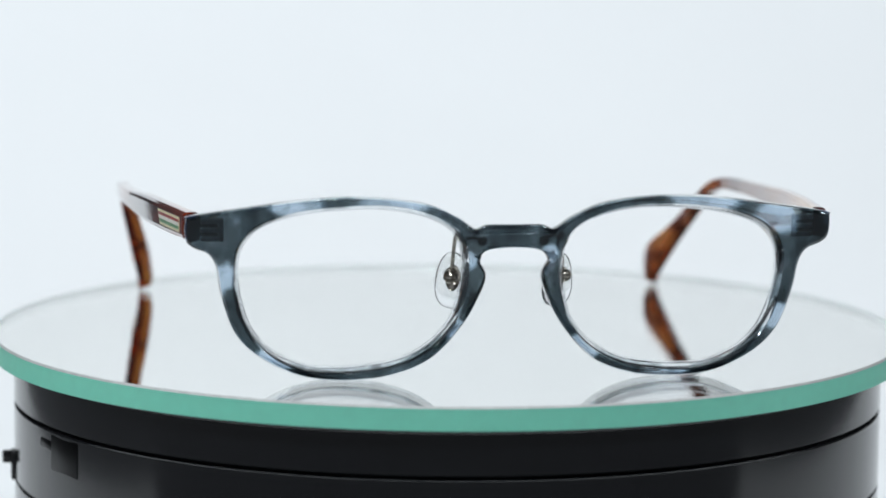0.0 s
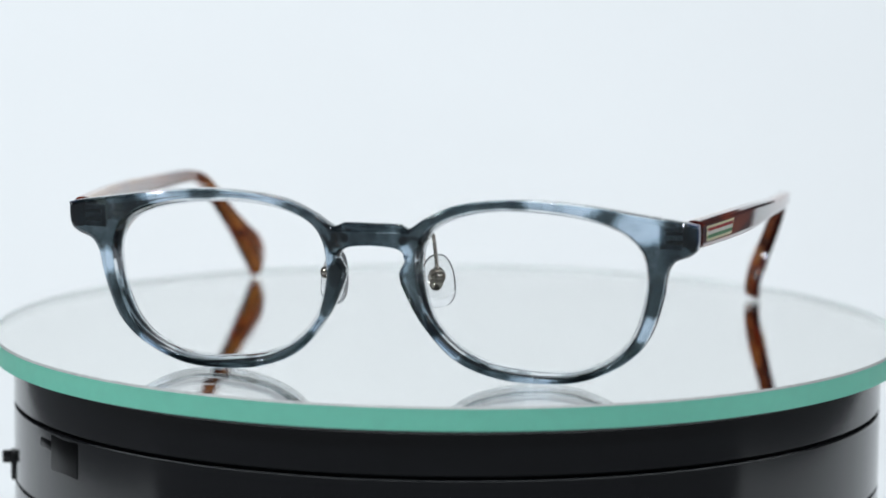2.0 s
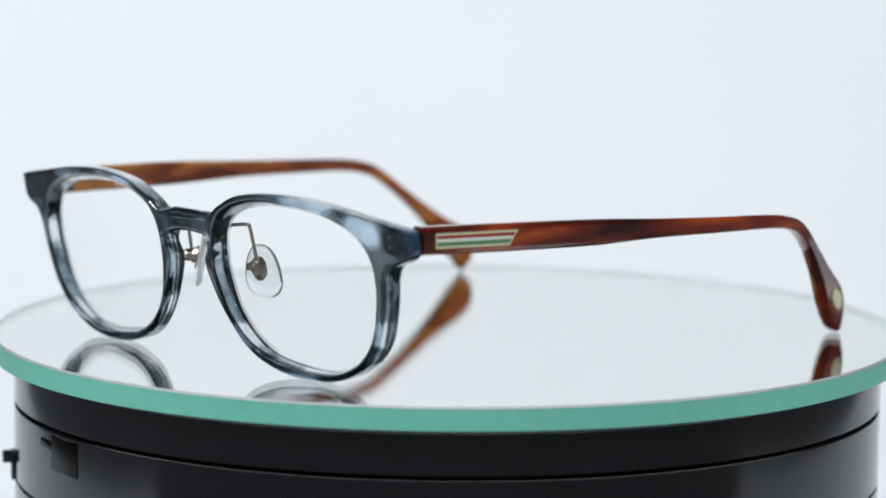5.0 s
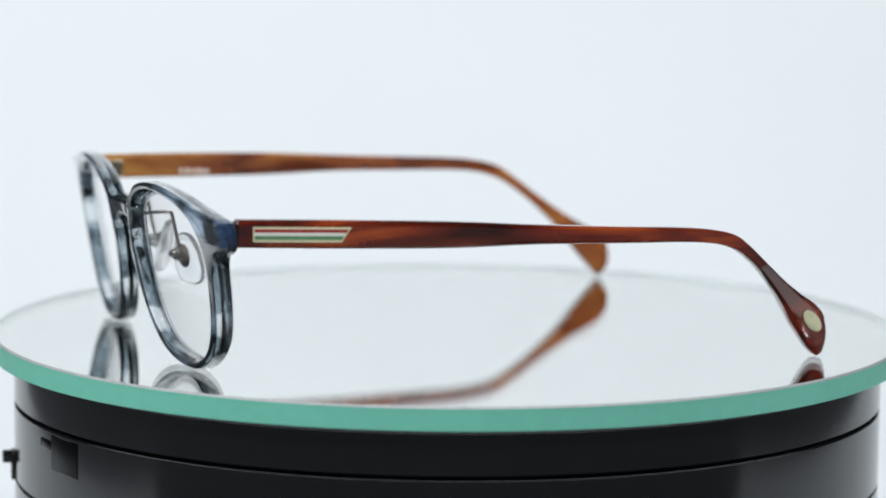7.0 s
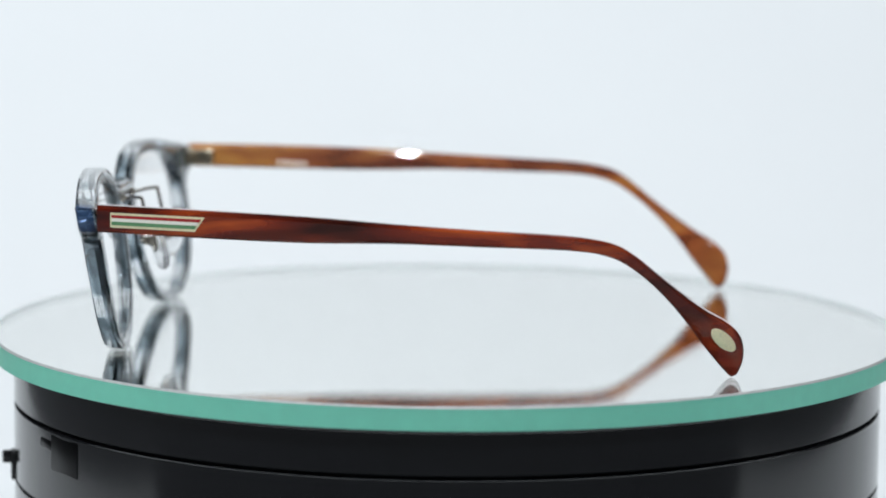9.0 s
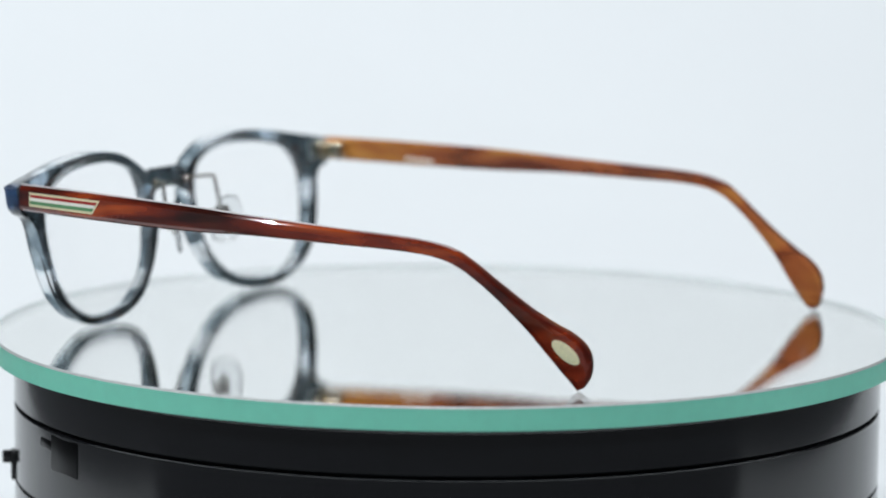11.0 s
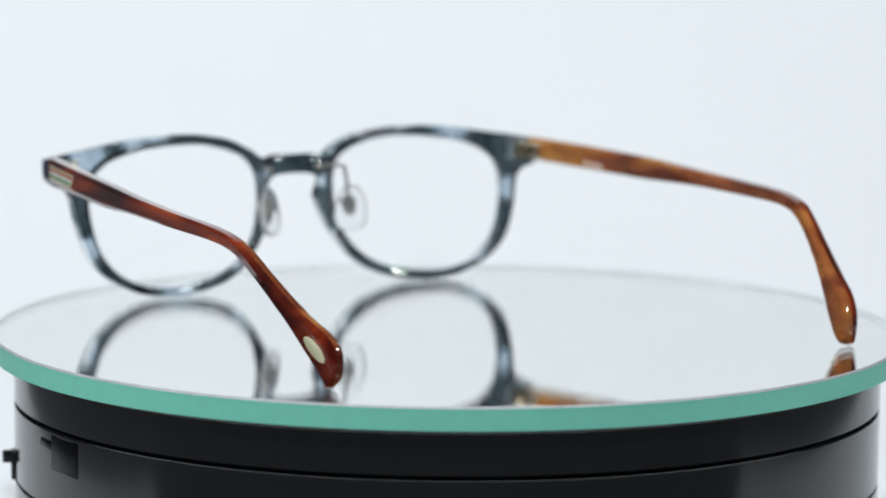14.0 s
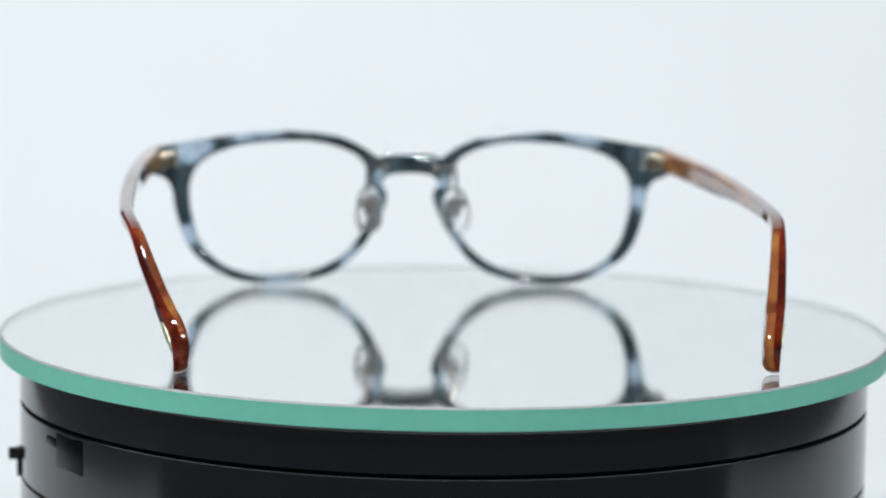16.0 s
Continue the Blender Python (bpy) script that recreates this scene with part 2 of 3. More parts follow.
def tube(points, r, n=10):
    """A round wire along a line, with closed ends."""
    bm = bmesh.new()
    pts = [Vector(p) for p in points]
    rings, side = [], None
    for i, p in enumerate(pts):
        d = (pts[min(i + 1, len(pts) - 1)] - pts[max(i - 1, 0)]).normalized()
        side = (side - d * side.dot(d)).normalized() if side else d.orthogonal().normalized()
        up = d.cross(side)
        rings.append([bm.verts.new(p + r * (math.cos(a) * side + math.sin(a) * up)) for a in (2 * math.pi * k / n for k in range(n))])
    for a, b in zip(rings, rings[1:]):
        for k in range(n):
            bm.faces.new((a[k], a[(k + 1) % n], b[(k + 1) % n], b[k]))
    bm.faces.new(rings[0][::-1])
    bm.faces.new(rings[-1])
    return bm


def along(table, s):
    """A value read smoothly from pairs of (place, value)."""
    ps = [p for p, _ in table]
    vs = [v for _, v in table]
    i = max(0, min(len(ps) - 2, sum(p <= s for p in ps) - 1))
    u = (s - ps[i]) / (ps[i + 1] - ps[i])
    def slope(k):
        a, b = max(k - 1, 0), min(k + 1, len(ps) - 1)
        return (vs[b] - vs[a]) / (ps[b] - ps[a])
    h = ps[i + 1] - ps[i]
    return ((2 * u ** 3 - 3 * u * u + 1) * vs[i] + (u ** 3 - 2 * u * u + u) * h * slope(i)
            + (3 * u * u - 2 * u ** 3) * vs[i + 1] + (u ** 3 - u * u) * h * slope(i + 1))


MM = 0.001
TOP = 0.0009      # upper face of the mirror disc
DISC_R = 0.1084
AXIS = (0.0003, 0.0005, 0.0)      # the turntable's middle
FLOOR = -0.078


# ---- the studio ----
def studio():
    # the paper runs flat under the turntable and sweeps up behind it
    bm = bmesh.new()
    line = [(-0.125, FLOOR), (0.25, FLOOR)]
    line += [(0.25 + 0.7 * math.sin(a), FLOOR + 0.7 * (1 - math.cos(a))) for a in (math.pi / 2 * i / 72 for i in range(1, 73))]
    line += [(0.95, 1.8), (0.953, 1.8), (0.953, FLOOR - 0.004), (-0.125, FLOOR - 0.004)]
    west, east = ([bm.verts.new((x, y, z)) for y, z in line] for x in (-0.33, 0.37))
    n = len(line)
    for k in range(n):
        bm.faces.new((west[k], east[k], east[(k + 1) % n], west[(k + 1) % n]))
    bmesh.ops.recalc_face_normals(bm, faces=bm.faces)
    tagged(part("backdrop", bm, PAPER, smooth=60), "white seamless paper sweep under and behind the turntable", "backdrop", kind="structure")
    # an unseen room, added to close the surroundings for reflections
    for name, size, at in (("wall_west", (0.1, 2.9, 2.1), (-1.8, -0.4, 0.8)), ("wall_east", (0.1, 2.9, 2.1), (1.8, -0.4, 0.8)),
                           ("wall_south", (3.7, 0.1, 2.1), (0, -1.9, 0.8)), ("wall_north", (3.7, 0.1, 2.1), (0, 1.1, 0.8))):
        tagged(part(name, block(size, 0.0, pose(*at)), WALL, smooth=0), "unseen dark grey wall, added for reflections", "wall", kind="structure")
    tagged(part("ceiling", block((3.7, 3.1, 0.1), 0.0, pose(0, -0.4, 1.9)), WALL, smooth=0), "unseen dark grey ceiling, added for reflections", "ceiling", kind="structure")
    tagged(part("floor", block((3.7, 3.1, 0.1), 0.0, pose(0, -0.4, FLOOR - 0.06)), DARK, smooth=0), "unseen dark grey floor, added for reflections", "floor", kind="structure")


studio()


# ---- the turntable ----
def turntable():
    base = new("turntable")
    base.location = (AXIS[0], AXIS[1], FLOOR)
    tagged(base, "black glossy plastic motor turntable standing on white paper", "turntable")
    up = -FLOOR
    R = 0.1035
    # rotating upper ring, its rim slightly rounded
    part("upper_ring", lathe([(0, up - 0.0150), (R - 0.0003, up - 0.0150), (R, up - 0.0147), (R, up - 0.0059), (R - 0.0006, up - 0.0053), (R - 0.004, up - 0.0050), (0, up - 0.0050)], closed=False), PLASTIC, base)
    part("spindle_plate", lathe([(0, up - 0.0049), (0.092, up - 0.0049), (0.092, up - 0.0045), (0, up - 0.0045)], closed=False), MATT, base, "matt black rubber pad under the mirror")
    part("groove", lathe([(0, up - 0.0160), (R - 0.0022, up - 0.0160), (R - 0.0022, up - 0.0148), (0, up - 0.0148)], closed=False), MATT, base, "matt black shadow gap")
    part("housing", lathe([(0, up - 0.0334), (R - 0.0006, up - 0.0334), (R, up - 0.0330), (R, up - 0.0160), (R - 0.0003, up - 0.0157), (0, up - 0.0157)], closed=False), PLASTIC, base)
    part("foot_ring", lathe([(0, 0), (R - 0.001, 0), (R, 0.0008), (R, up - 0.0340), (R - 0.0006, up - 0.0336), (0, up - 0.0336)], closed=False), PLASTIC, base)
    # switch lever at the side
    turn = pose(0, 0, 0, 0, 0, 188.5)
    sw = part("switch", block((0.0026, 0.006, 0.0066), 0.0004, turn @ pose(R - 0.0004, 0, up - 0.0309)), MATT, base, "small matt black side switch")
    part("lever", block((0.0036, 0.0026, 0.0028), 0.0004, turn @ pose(R + 0.0011, 0, up - 0.0290)), MATT, sw)
    # dark plate with a tab, let into the housing
    turn = pose(0, 0, 0, 0, 0, 214.3)
    so = part("dark_plate", block((0.0016, 0.0132, 0.0086), 0.0007, turn @ pose(R - 0.00072, 0, up - 0.0205)), PLATE_BLACK, base, "matt black plate in the housing")
    turn = pose(0, 0, 0, 0, 0, 209.2)
    part("dark_plate_tab", block((0.0014, 0.0070, 0.0024), 0.0005, turn @ pose(R - 0.0005, 0, up - 0.0190)), PLATE_BLACK, so)


turntable()


# ---- the mirror disc ----
def mirror_disc():
    disc = new("mirror_disc")
    tagged(disc, "round green-edged glass mirror lying on the turntable", "mirror")
    R, low = DISC_R, -0.0043
    r = R - 0.0004
    bm = lathe([(0, TOP), (r, TOP)], closed=False)
    under = lathe([(0, low), (R, low)], closed=False)
    me = bpy.data.meshes.new("under")
    under.to_mesh(me)
    under.free()
    bm.from_mesh(me)
    bpy.data.meshes.remove(me)
    for f in bm.faces:
        f.material_index = 1 if f.calc_center_median().z < low + 1e-5 else 0
        if f.normal.z * (-1 if f.material_index else 1) < 0:
            f.normal_flip()
    part("glass_plate", bm, [GLASS, SILVER], disc, "clear float glass silvered underneath")
    part("ground_edge", lathe([(R, TOP - 0.0005), (R, low)], 384, closed=False), EDGE, disc, "pale green ground glass edge")
    # an added ring: hides the green and keeps the rear edge bright
    part("edge_liner", lathe([(R - 0.0005, TOP - 0.0003), (R - 0.0005, low + 0.0002)], 384, closed=False), LINER, disc, "added pale liner, stands in for backlight through the rear edge")
    part("arris", lathe([(r, TOP), (R - 0.0002, TOP - 0.00012), (R, TOP - 0.0005)], 384, closed=False), ARRIS, disc, "grey ground bevel")
    return disc


disc = mirror_disc()

# ---- the eyeglasses ----
MID = 3.45        # the bridge's place across the disc


def front_y(x, z):
    """The front face, wrapped round and leaning: lengths in mm, x from the bridge."""
    return -82.6 + 5.5 * (x / 70) ** 2 + 6.5 * (1 - z / 40)


OUTLINE = [(0, 35.2), (5.6, 35.2), (7.0, 34.8), (8.3, 34.4), (9.8, 35.2), (13, 37.3), (20, 40.2), (32, 41.5), (45, 40.9), (58, 39.0), (69.2, 37.2), (70.3, 36.1), (70.2, 32.0),
           (68.6, 30.3), (65.4, 28.9), (63.7, 26.0), (62.6, 20), (59.6, 11.6), (54, 5.9), (45.5, 2.0), (36, 0.95), (26, 2.1), (17.5, 5.8), (11, 13),
           (7.3, 20), (6.1, 24.3), (7.4, 27.6), (5.4, 29.7), (0, 30.25)]
OPENING = [(10.1, 24.8), (10.6, 30.2), (13, 34.6), (18.1, 37.4), (25, 39.1), (32, 39.5), (41, 38.9), (49, 37.4), (54.8, 35), (58.4, 31.4), (59.8, 26.5),
           (59.2, 19.5), (56.7, 12), (52, 6.7), (45, 3.4), (38.5, 2.7), (31, 3.2), (23.5, 4.8), (17, 8.6), (12.6, 14), (10.6, 20.3)]


def plate_with_holes(loops, half, bevel):
    """A bevelled plate cut out of closed loops (outer one and holes), lying in its xy plane, as a bmesh."""
    cu = bpy.data.curves.new("outline", "CURVE")
    cu.dimensions, cu.fill_mode = "2D", "BOTH"
    cu.extrude, cu.bevel_depth, cu.bevel_resolution, cu.offset = half - bevel, bevel, 3, -bevel
    for loop in loops:
        sp = cu.splines.new("POLY")
        sp.points.add(len(loop) - 1)
        for p, q in zip(sp.points, loop):
            p.co = (q[0], q[1], 0, 1)
        sp.use_cyclic_u = True
    ob = bpy.data.objects.new("outline", cu)
    me = bpy.data.meshes.new_from_object(ob)
    bm = bmesh.new()
    bm.from_mesh(me)
    bmesh.ops.remove_doubles(bm, verts=bm.verts, dist=0.005)
    bpy.data.objects.remove(ob)
    bpy.data.curves.remove(cu)
    bpy.data.meshes.remove(me)
    return bm


def onto_front(bm, depth):
    """Bends a plate made in mm on to the front's curve, its middle so many mm behind the face."""
    for v in bm.verts:
        x, z, c = v.co
        v.co = Vector((MID + x, front_y(x, z) + depth - c, z)) * MM


def front_frame(parent):
    half = spline(OUTLINE, False, 7)
    outer = half + [Vector((-p.x, p.y)) for p in reversed(half[1:-1])]
    hole = spline(OPENING, True, 6)
    other = [Vector((-p.x, p.y)) for p in reversed(hole)]
    bm = plate_with_holes([outer, hole, other], 2.2, 0.95)
    # the openings narrow towards the back
    for v in bm.verts:
        x, y, z = v.co
        near = hole if x > 0 else other
        gap = min((p.x - x) ** 2 + (p.y - y) ** 2 for p in near) ** 0.5
        share = max(0.0, 1.0 - gap / 1.2) * min(1.0, max(0.0, (1.5 - z) / 2.6))
        if share > 0:
            mid = Vector((35.0 if x > 0 else -35.0, 21.0)) - Vector((x, y))
            v.co.x += 0.75 * share * mid.x / mid.length
            v.co.y += 0.75 * share * mid.y / mid.length
    # the bridge is filed back behind the rims, with a step at each shoulder
    for cut in (-9.2, -6.6, 6.6, 9.2):
        bmesh.ops.bisect_plane(bm, geom=bm.verts[:] + bm.edges[:] + bm.faces[:], dist=0.0005, plane_co=(cut, 0, 0), plane_no=(1, 0, 0))
    bmesh.ops.bisect_plane(bm, geom=[g for g in bm.verts[:] + bm.edges[:] + bm.faces[:]], dist=0.0005, plane_co=(0, 33.3, 0), plane_no=(0, 1, 0))
    for v in bm.verts:
        x, y, z = v.co
        if z > 0.8 and y > 28.6 and abs(x) < 9.15:
            share = min(1.0, (9.2 - abs(x)) / 2.6)
            v.co.z -= 1.1 * share
            if y > 33.4:
                v.co.z -= 0.9 * share
    bm.normal_update()
    for f in bm.faces:
        c = f.calc_center_median()
        f.material_index = 0 if f.normal.z > 0.62 else 1
        # end pieces' sides: blue transmitted light is painted on
        if f.material_index and abs(c.x) > 68.4 and c.y > 31.6 and f.normal.z > -0.5:
            f.material_index = 2
    onto_front(bm, 2.2)
    return part("front_frame", bm, [ACETATE, ACETATE_SIDE, ACETATE_LIT_END], parent, "blue-grey marbled acetate front with a keyhole bridge", smooth=40)


def lens(parent, side):
    hole = [Vector((side * p.x, p.y)) for p in spline(OPENING, True, 6)]
    c = sum(hole, Vector((0, 0))) / len(hole)
    bm = bmesh.new()
    layers = []
    for back in (0, 1):
        rings = []
        for k in range(6):
            s = 1.012 * k / 5
            pts = [c] if k == 0 else [c + (p - c) * s for p in hole]
            rings.append([bm.verts.new(Vector((MID + p.x, front_y(p.x, p.y) + 1.9 + 1.0 * back + 0.0016 * ((p - c).length ** 2 - 300), p.y)) * MM) for p in pts])
        layers.append(rings)
    n = len(hole)
    for rings in layers:
        for k in range(1, 6):
            for i in range(n):
                j = (i + 1) % n
                if k == 1:
                    bm.faces.new((rings[0][0], rings[1][i], rings[1][j]))
                else:
                    bm.faces.new((rings[k - 1][i], rings[k][i], rings[k][j], rings[k - 1][j]))
    for i in range(n):
        j = (i + 1) % n
        bm.faces.new((layers[0][5][i], layers[1][5][i], layers[1][5][j], layers[0][5][j]))
    bmesh.ops.recalc_face_normals(bm, faces=bm.faces)
    ob = part("lens", bm, LENS, parent, "thin clear lens")
    ob.visible_shadow = False
    # its ground rim, a clear bead standing in the groove behind the face
    ring = [Vector((MID + q.x, front_y(q.x, q.y) + 4.0, q.y)) * MM for q in (c + (p - c) * (1 - 0.80 / (p - c).length) for p in hole)]
    b = tube(ring + ring[:2], 0.00022, 10)
    bead = part("lens_bevel", b, BEVEL, parent, "clear ground lens rim")
    bead.visible_shadow = False
    return ob


# stations along a temple: upper edge (y, z), lower edge (y, z), thickness
STATIONS = [(-71.6, 37.5, -71.6, 31.6, 3.8), (-50, 37.0, -50, 31.0, 3.8), (-25, 36.1, -25.5, 30.5, 3.7), (-6, 34.9, -6.6, 30.7, 3.6), (12.4, 33.9, 12.2, 30.3, 3.4),
            (27, 33.2, 26, 30.0, 3.3), (35, 32.4, 33.5, 29.5, 3.2), (41, 31.0, 38.5, 28.6, 3.2), (45.2, 28.5, 43.0, 26.7, 3.4), (50.4, 24.1, 48.2, 22.7, 3.8),
            (56, 19.5, 52.9, 17.8, 4.1), (61, 15.9, 56.7, 13.2, 4.4), (65.3, 13.3, 60.1, 8.4, 4.4), (68.2, 10.4, 63.2, 4.5, 4.2), (69.2, 7.0, 64.8, 2.6, 3.8),
            (68.9, 4.0, 65.9, 1.5, 3.1), (67.9, 1.7, 66.6, 1.05, 1.6)]
REACH = {1: [(-72, 74.0), (-47, 76.8), (-20, 78.6), (5, 79.0), (30, 78.1), (46, 74.6), (57, 70.4), (64, 67.1), (70, 64.3)],
         -1: [(-72, 67.2), (-47, 71.4), (-20, 75.0), (5, 77.3), (30, 77.8), (46, 76.2), (57, 74.0), (64, 72.2), (70, 70.2)]}


def temple_x(side, y):
    """The outer face of a temple across the disc, in mm."""
    return side * along(REACH[side], y)


def temple(parent, side):
    bm = bmesh.new()
    ups = spline([(a, b, t) for a, b, _, _, t in STATIONS], False, 5)
    lows = spline([(c, d, t) for _, _, c, d, t in STATIONS], False, 5)
    # rounded section: (share of thickness inwards, share of height)
    sec = [(0.0, 0.18), (0.0, 0.5), (0.0, 0.82), (0.06, 0.93), (0.22, 1.0), (0.5, 1.015), (0.78, 1.0), (0.94, 0.93), (1.0, 0.82), (1.0, 0.5), (1.0, 0.18), (0.94, 0.07), (0.78, 0.0), (0.5, -0.015), (0.22, 0.0), (0.06, 0.07)]
    rings = []
    for u, l in zip(ups, lows):
        ring = []
        mid = (l.x + u.x) / 2
        early = 2.0 * math.exp(-((mid - 43) / 13) ** 2) if side < 0 else 0.0
        for w, h in sec:
            y, z = l.x + (u.x - l.x) * h, l.y + (u.y - l.y) * h
            ring.append(bm.verts.new(Vector((temple_x(side, mid) - side * w * u.z, y - early, z)) * MM))
        rings.append(ring)
    n = len(sec)
    for a, b in zip(rings, rings[1:]):
        for k in range(n):
            f = bm.faces.new((a[k], a[(k + 1) % n], b[(k + 1) % n], b[k]))
            f.material_index = 0 if k in (0, 1, 2, 3, 4, 13, 14, 15) else 1
    bm.faces.new(rings[0]).material_index = 0
    bm.faces.new(rings[-1]).material_index = 1
    bmesh.ops.recalc_face_normals(bm, faces=bm.faces)
    arm = part("temple", bm, [TORTOISE, AMBER], parent, "red-brown tortoise acetate temple, amber inside", smooth=18)

    def strip(name, y0, y1, s0, s1, z0, z1, proud, mat, label=""):
        """A thin plate let into the outer face; s0, s1: how far its rear end slants."""
        b = bmesh.new()
        n = 8
        cols = []
        for i in range(n + 1):
            col = []
            for z, yy in ((z0, y0 + (y1 + s0 - y0) * i / n), (z1, y0 + (y1 + s1 - y0) * i / n)):
                drop = -0.022 * (yy + 70)
                for out in (proud, -0.4):
                    col.append(b.verts.new(Vector((temple_x(side, yy) + side * out, yy, z + drop)) * MM))
            cols.append(col)
        for p, q in zip(cols, cols[1:]):
            for k0, k1 in ((0, 2), (2, 3), (3, 1), (1, 0)):
                b.faces.new((p[k0], p[k1], q[k1], q[k0]))
        for c in (cols[0], cols[-1]):
            b.faces.new((c[0], c[1], c[3], c[2]))
        bmesh.ops.recalc_face_normals(b, faces=b.faces)
        return part(name, b, mat, arm if name == "inlay" else inlay, label, smooth=20)

    inlay = strip("inlay", -68.6, -47.6, -2.2, 0.0, 32.85, 36.1, 0.06, CREAM, "pale metal inlay with red, white and green stripes")
    strip("red_stripe", -68.3, -48.1, -0.70, -0.25, 34.95, 35.60, 0.12, RED)
    strip("white_stripe", -68.3, -48.1, -1.20, -0.74, 34.22, 34.90, 0.12, WHITE)
    strip("green_stripe", -68.3, -48.1, -1.75, -1.25, 33.42, 34.17, 0.12, GREEN)

    # oval plaque near the tip
    b = bmesh.new()
    rims = []
    for out, grow in ((-0.5, 1.0), (0.22, 1.0), (0.30, 0.9)):
        ring = []
        for i in range(28):
            a = 2 * math.pi * i / 28
            u, v = 3.5 * grow * math.cos(a), 1.6 * grow * math.sin(a)
            y, z = 64.7 + 0.72 * u + 0.69 * v, 9.4 - 0.69 * u + 0.72 * v
            ring.append(b.verts.new(Vector((temple_x(side, 64.2 + 0.7 * u) + side * out, y, z)) * MM))
        rims.append(ring)
    for p, q in zip(rims, rims[1:]):
        for i in range(28):
            b.faces.new((p[i], p[(i + 1) % 28], q[(i + 1) % 28], q[i]))
    b.faces.new(rims[-1])
    bmesh.ops.recalc_face_normals(b, faces=b.faces)
    part("oval_plaque", b, CREAM, arm, "pale gold oval plaque")

    # print on the inner face: bars stand in for small writing
    for k in range(5):
        y = -48.6 + 1.7 * k
        x = temple_x(side, y) - side * 3.83
        part("print_bar", block((0.00006, 0.0012, 0.0013 if k % 2 else 0.0010), 0, pose(x * MM, y * MM, 0.0326 - 0.0001 * k)), PRINT, arm, smooth=0)

    # hinge: leaf on the temple with its barrel, leaf let into the front
    x = abs(temple_x(side, -70)) - 4.6
    hinge = part("hinge", block((0.0030, 0.0062, 0.0040), 0.0004, pose(side * x * MM, -0.0680, 0.0342)), GOLD, arm, "pale gold metal hinge")
    b = lathe([(0, -0.0021), (0.0011, -0.0021), (0.0011, 0.0021), (0, 0.0021)], 20, False)
    b.transform(pose(side * (x - 0.6) * MM, -0.0712, 0.0342))
    part("barrel", b, GOLD, hinge)
    part("front_leaf", block((0.0044, 0.0026, 0.0042), 0.0003, pose(side * (x - 1.2) * MM, -0.0712, 0.0342)), GOLD, hinge)
    part("hinge_screw", ball(0.0008, pose(side * (x - 0.6) * MM, -0.0712, 0.0364), (1, 1, 0.5)), STEEL, hinge)
    for dz in (-0.0019, 0.0, 0.0019):
        part("rivet", block((0.0046, 0.0010, 0.0011), 0.0002, pose(side * (x - 1.9) * MM, -0.0738, 0.0342 + dz)), SHIELD, hinge, "nickel hinge shield sunk in the acetate")
    part("anchor", block((0.0010, 0.0012, 0.0050), 0.0002, pose(side * (x - 3.9) * MM, -0.0738, 0.0342)), SHIELD, hinge)
    part("slot", block((0.0003, 0.0012, 0.0013), 0.0, pose(side * (x - 1.52) * MM, -0.0676, 0.0340)), MATT, hinge, "dark square slot")
    return arm


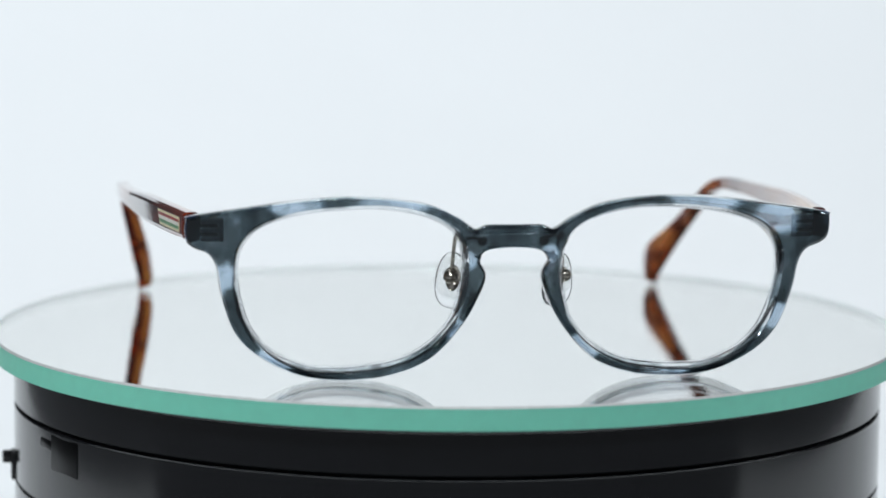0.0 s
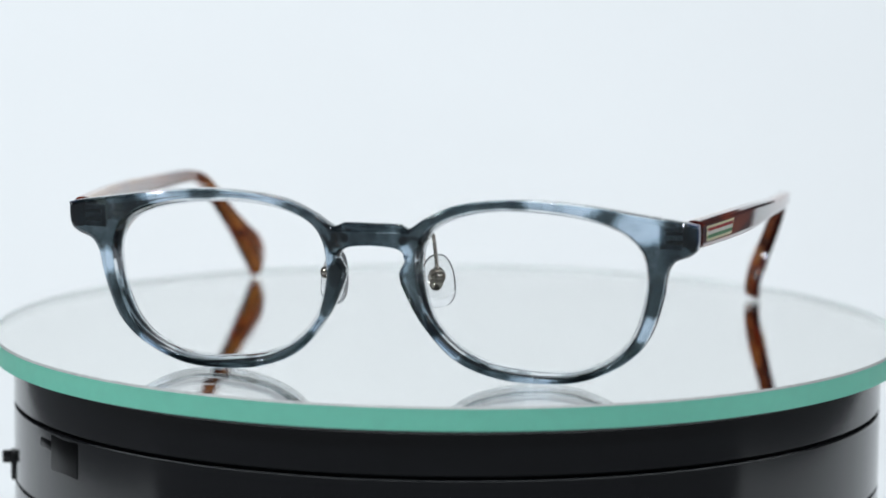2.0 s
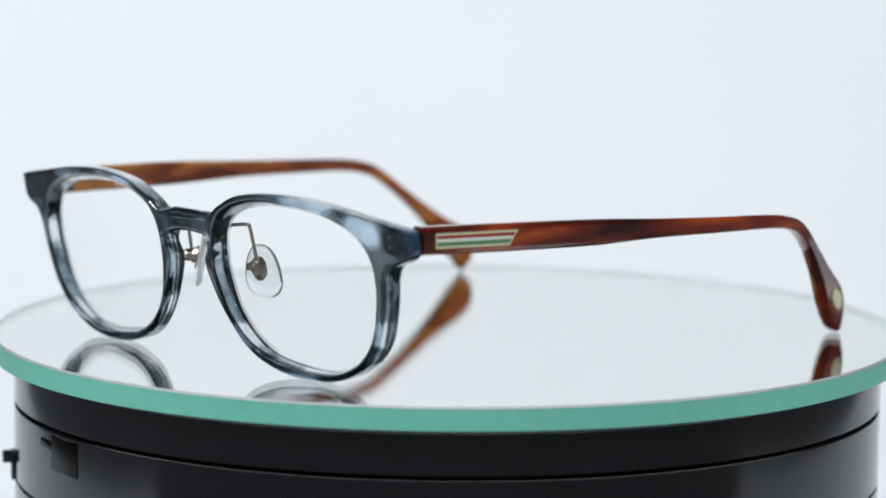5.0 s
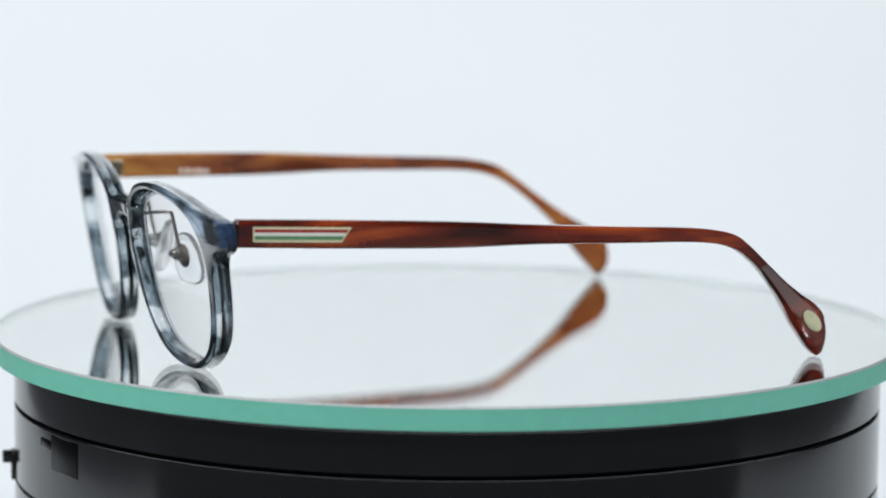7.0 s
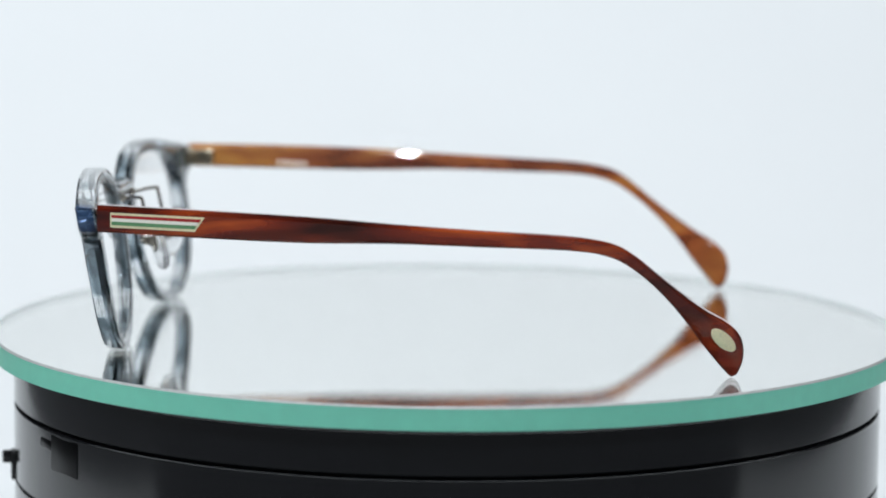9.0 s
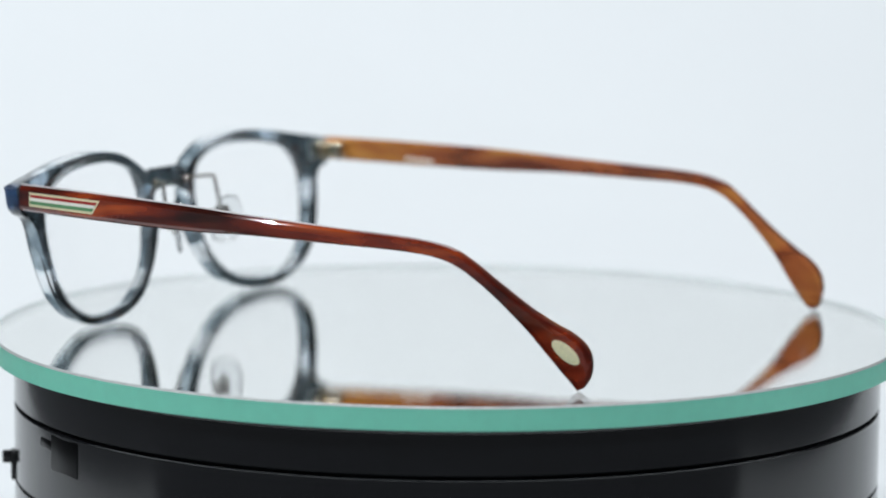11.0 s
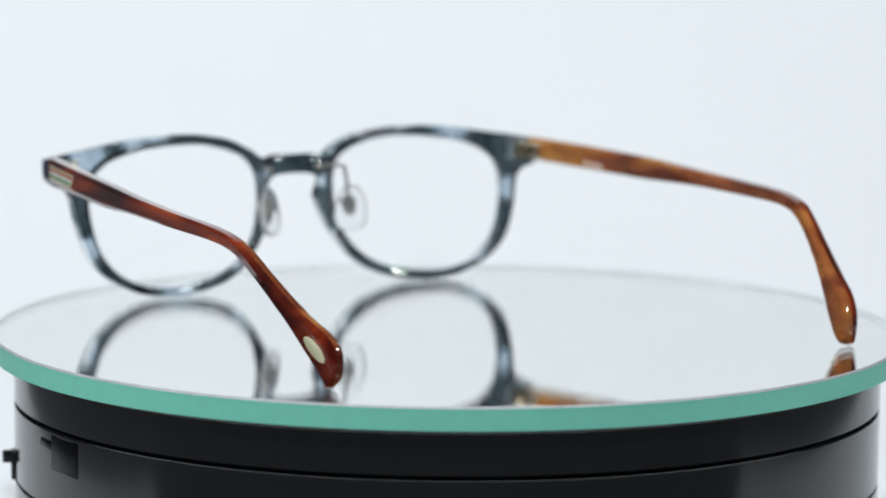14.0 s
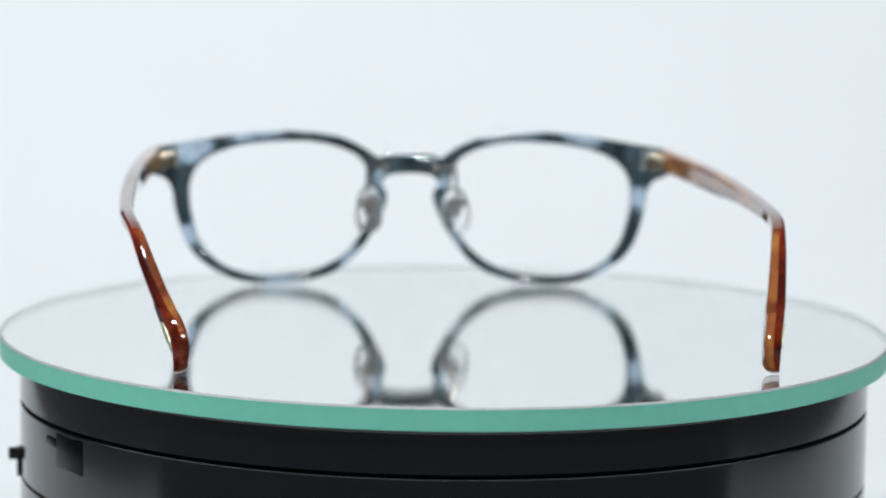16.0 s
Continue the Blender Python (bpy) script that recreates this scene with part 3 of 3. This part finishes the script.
def nose_pad(parent, side):
    """Wire arm, box and clear pad."""
    def at(x, y, z):
        return Vector((MID + side * x, y, z)) * MM
    wire = spline([at(6.9, -77.2, 31.6), at(7.1, -75.6, 31.8), at(9.2, -73.6, 32.2), at(11.3, -71.5, 32.3), at(11.7, -71.1, 31.4), at(12.0, -70.3, 27.5), at(12.2, -69.5, 23.9)], False, 6)
    arm = part("pad_arm", tube(wire, 0.00042), STEEL, parent, "thin nickel wire arm of a nose pad")
    part("foot", ball(0.0011, pose(*at(6.9, -76.6, 31.7)), (1, 0.6, 1)), STEEL, arm)
    box = at(12.1, -69.3, 22.9)
    yaw = math.degrees(math.atan2(0.84, -0.54 * side))
    facing = Matrix.Translation(box) @ pose(0, 0, 0, 0, 0, yaw) @ pose(0, 0, 0, 0, 90, 0)
    b = lathe([(0, -0.0004), (0.0016, -0.0004), (0.0019, -0.0001), (0.0019, 0.0007), (0.0016, 0.0010), (0, 0.0010)], 24, False)
    b.transform(facing)
    part("pad_box", b, STEEL, arm)
    part("pad_ball", ball(0.00155, facing @ pose(0, 0, -0.0009)), STEEL, arm)
    b = lathe([(0, -0.0019), (0.0007, -0.0019), (0.0009, -0.0017), (0.0009, -0.0011), (0.0007, -0.0009), (0.0007, 0.0012), (0.0005, 0.0015), (0, 0.0015)], 16, False)
    b.transform(facing @ pose(0, 0.0002 * side, -0.0010, 90 * side, 0, 0))
    part("screw", b, STEEL, arm)
    # oval metal plate moulded into the pad
    b = lathe([(0, -0.0002), (0.0017, -0.0002), (0.0019, 0.0), (0.0017, 0.0003), (0, 0.0003)], 24, False)
    bmesh.ops.scale(b, vec=(1.5, 0.95, 1.0), verts=b.verts)
    lean = pose(0, 0, 0, 0, -9 * side, yaw)
    b.transform(Matrix.Translation(at(11.75, -68.5, 22.3)) @ lean @ pose(0, 0, 0, 0, 90, 0))
    part("pad_plate", b, STEEL, arm)
    # the pad: a clear rounded D, narrow above, with a flat face and a soft rim
    b = bmesh.new()
    rings = []
    for out, grow in ((-0.80, 0.0), (-0.80, 0.55), (-0.72, 0.84), (-0.42, 0.97), (0.0, 1.0), (0.42, 0.97), (0.66, 0.84), (0.55, 0.5), (0.48, 0.0)):
        ring = []
        for i in range(40):
            a = 2 * math.pi * i / 40
            cy, cz = math.cos(a), math.sin(a)
            y = math.copysign(abs(cy) ** 0.78, cy)
            z = math.copysign(abs(cz) ** 0.86, cz)
            wide = 4.2 - 0.75 * z
            ring.append(Vector((0.9 * out, wide * y * grow + 0.35 * z * grow, 6.2 * z * grow)) * MM)
        rings.append([b.verts.new(ring[0])] if grow == 0 else [b.verts.new(p) for p in ring])
    for p, q in zip(rings, rings[1:]):
        for i in range(40):
            k = (i + 1) % 40
            if len(p) == 1:
                b.faces.new((p[0], q[i], q[k]))
            elif len(q) == 1:
                b.faces.new((p[i], p[k], q[0]))
            else:
                b.faces.new((p[i], p[k], q[k], q[i]))
    bmesh.ops.recalc_face_normals(b, faces=b.faces)
    b.transform(Matrix.Translation(at(11.6, -67.3, 21.6)) @ lean)
    part("nose_pad", b, SILICONE, parent, "clear soft nose pad", smooth=60)


def eyeglasses():
    g = new("eyeglasses")
    tagged(g, "blue-grey acetate eyeglasses with red-brown tortoise temples, standing on the mirror", "eyeglasses")
    front = front_frame(g)
    for side in (1, -1):
        lens(front, side)
        temple(g, side)
        nose_pad(g, side)
    return g


glasses = eyeglasses()

# ---- what turns: disc and glasses together, at about eleven degrees a second ----
TURN = [(0, 7.92), (0.5, 2.36), (1, -2.90), (1.5, -8.45), (2, -14.35), (2.5, -20.00), (3, -26.07), (3.5, -32.10), (4, -37.67), (4.5, -43.24), (5, -48.71), (7.5, -76.66), (8, -82.14), (10.5, -112.09), (11, -118.26), (11.5, -124.11), (12, -129.69), (12.5, -135.11), (13, -140.43), (13.5, -145.84), (14, -151.48), (14.5, -157.64), (15, -163.46), (15.5, -169.56), (16, -175.60)]


def motions():
    walk(glasses, [(t, pose(0, 0, 0, 0, 0, a)) for t, a in TURN])
    walk(disc, [(t, pose(*AXIS, 0, 0, a)) for t, a in TURN])


motions()
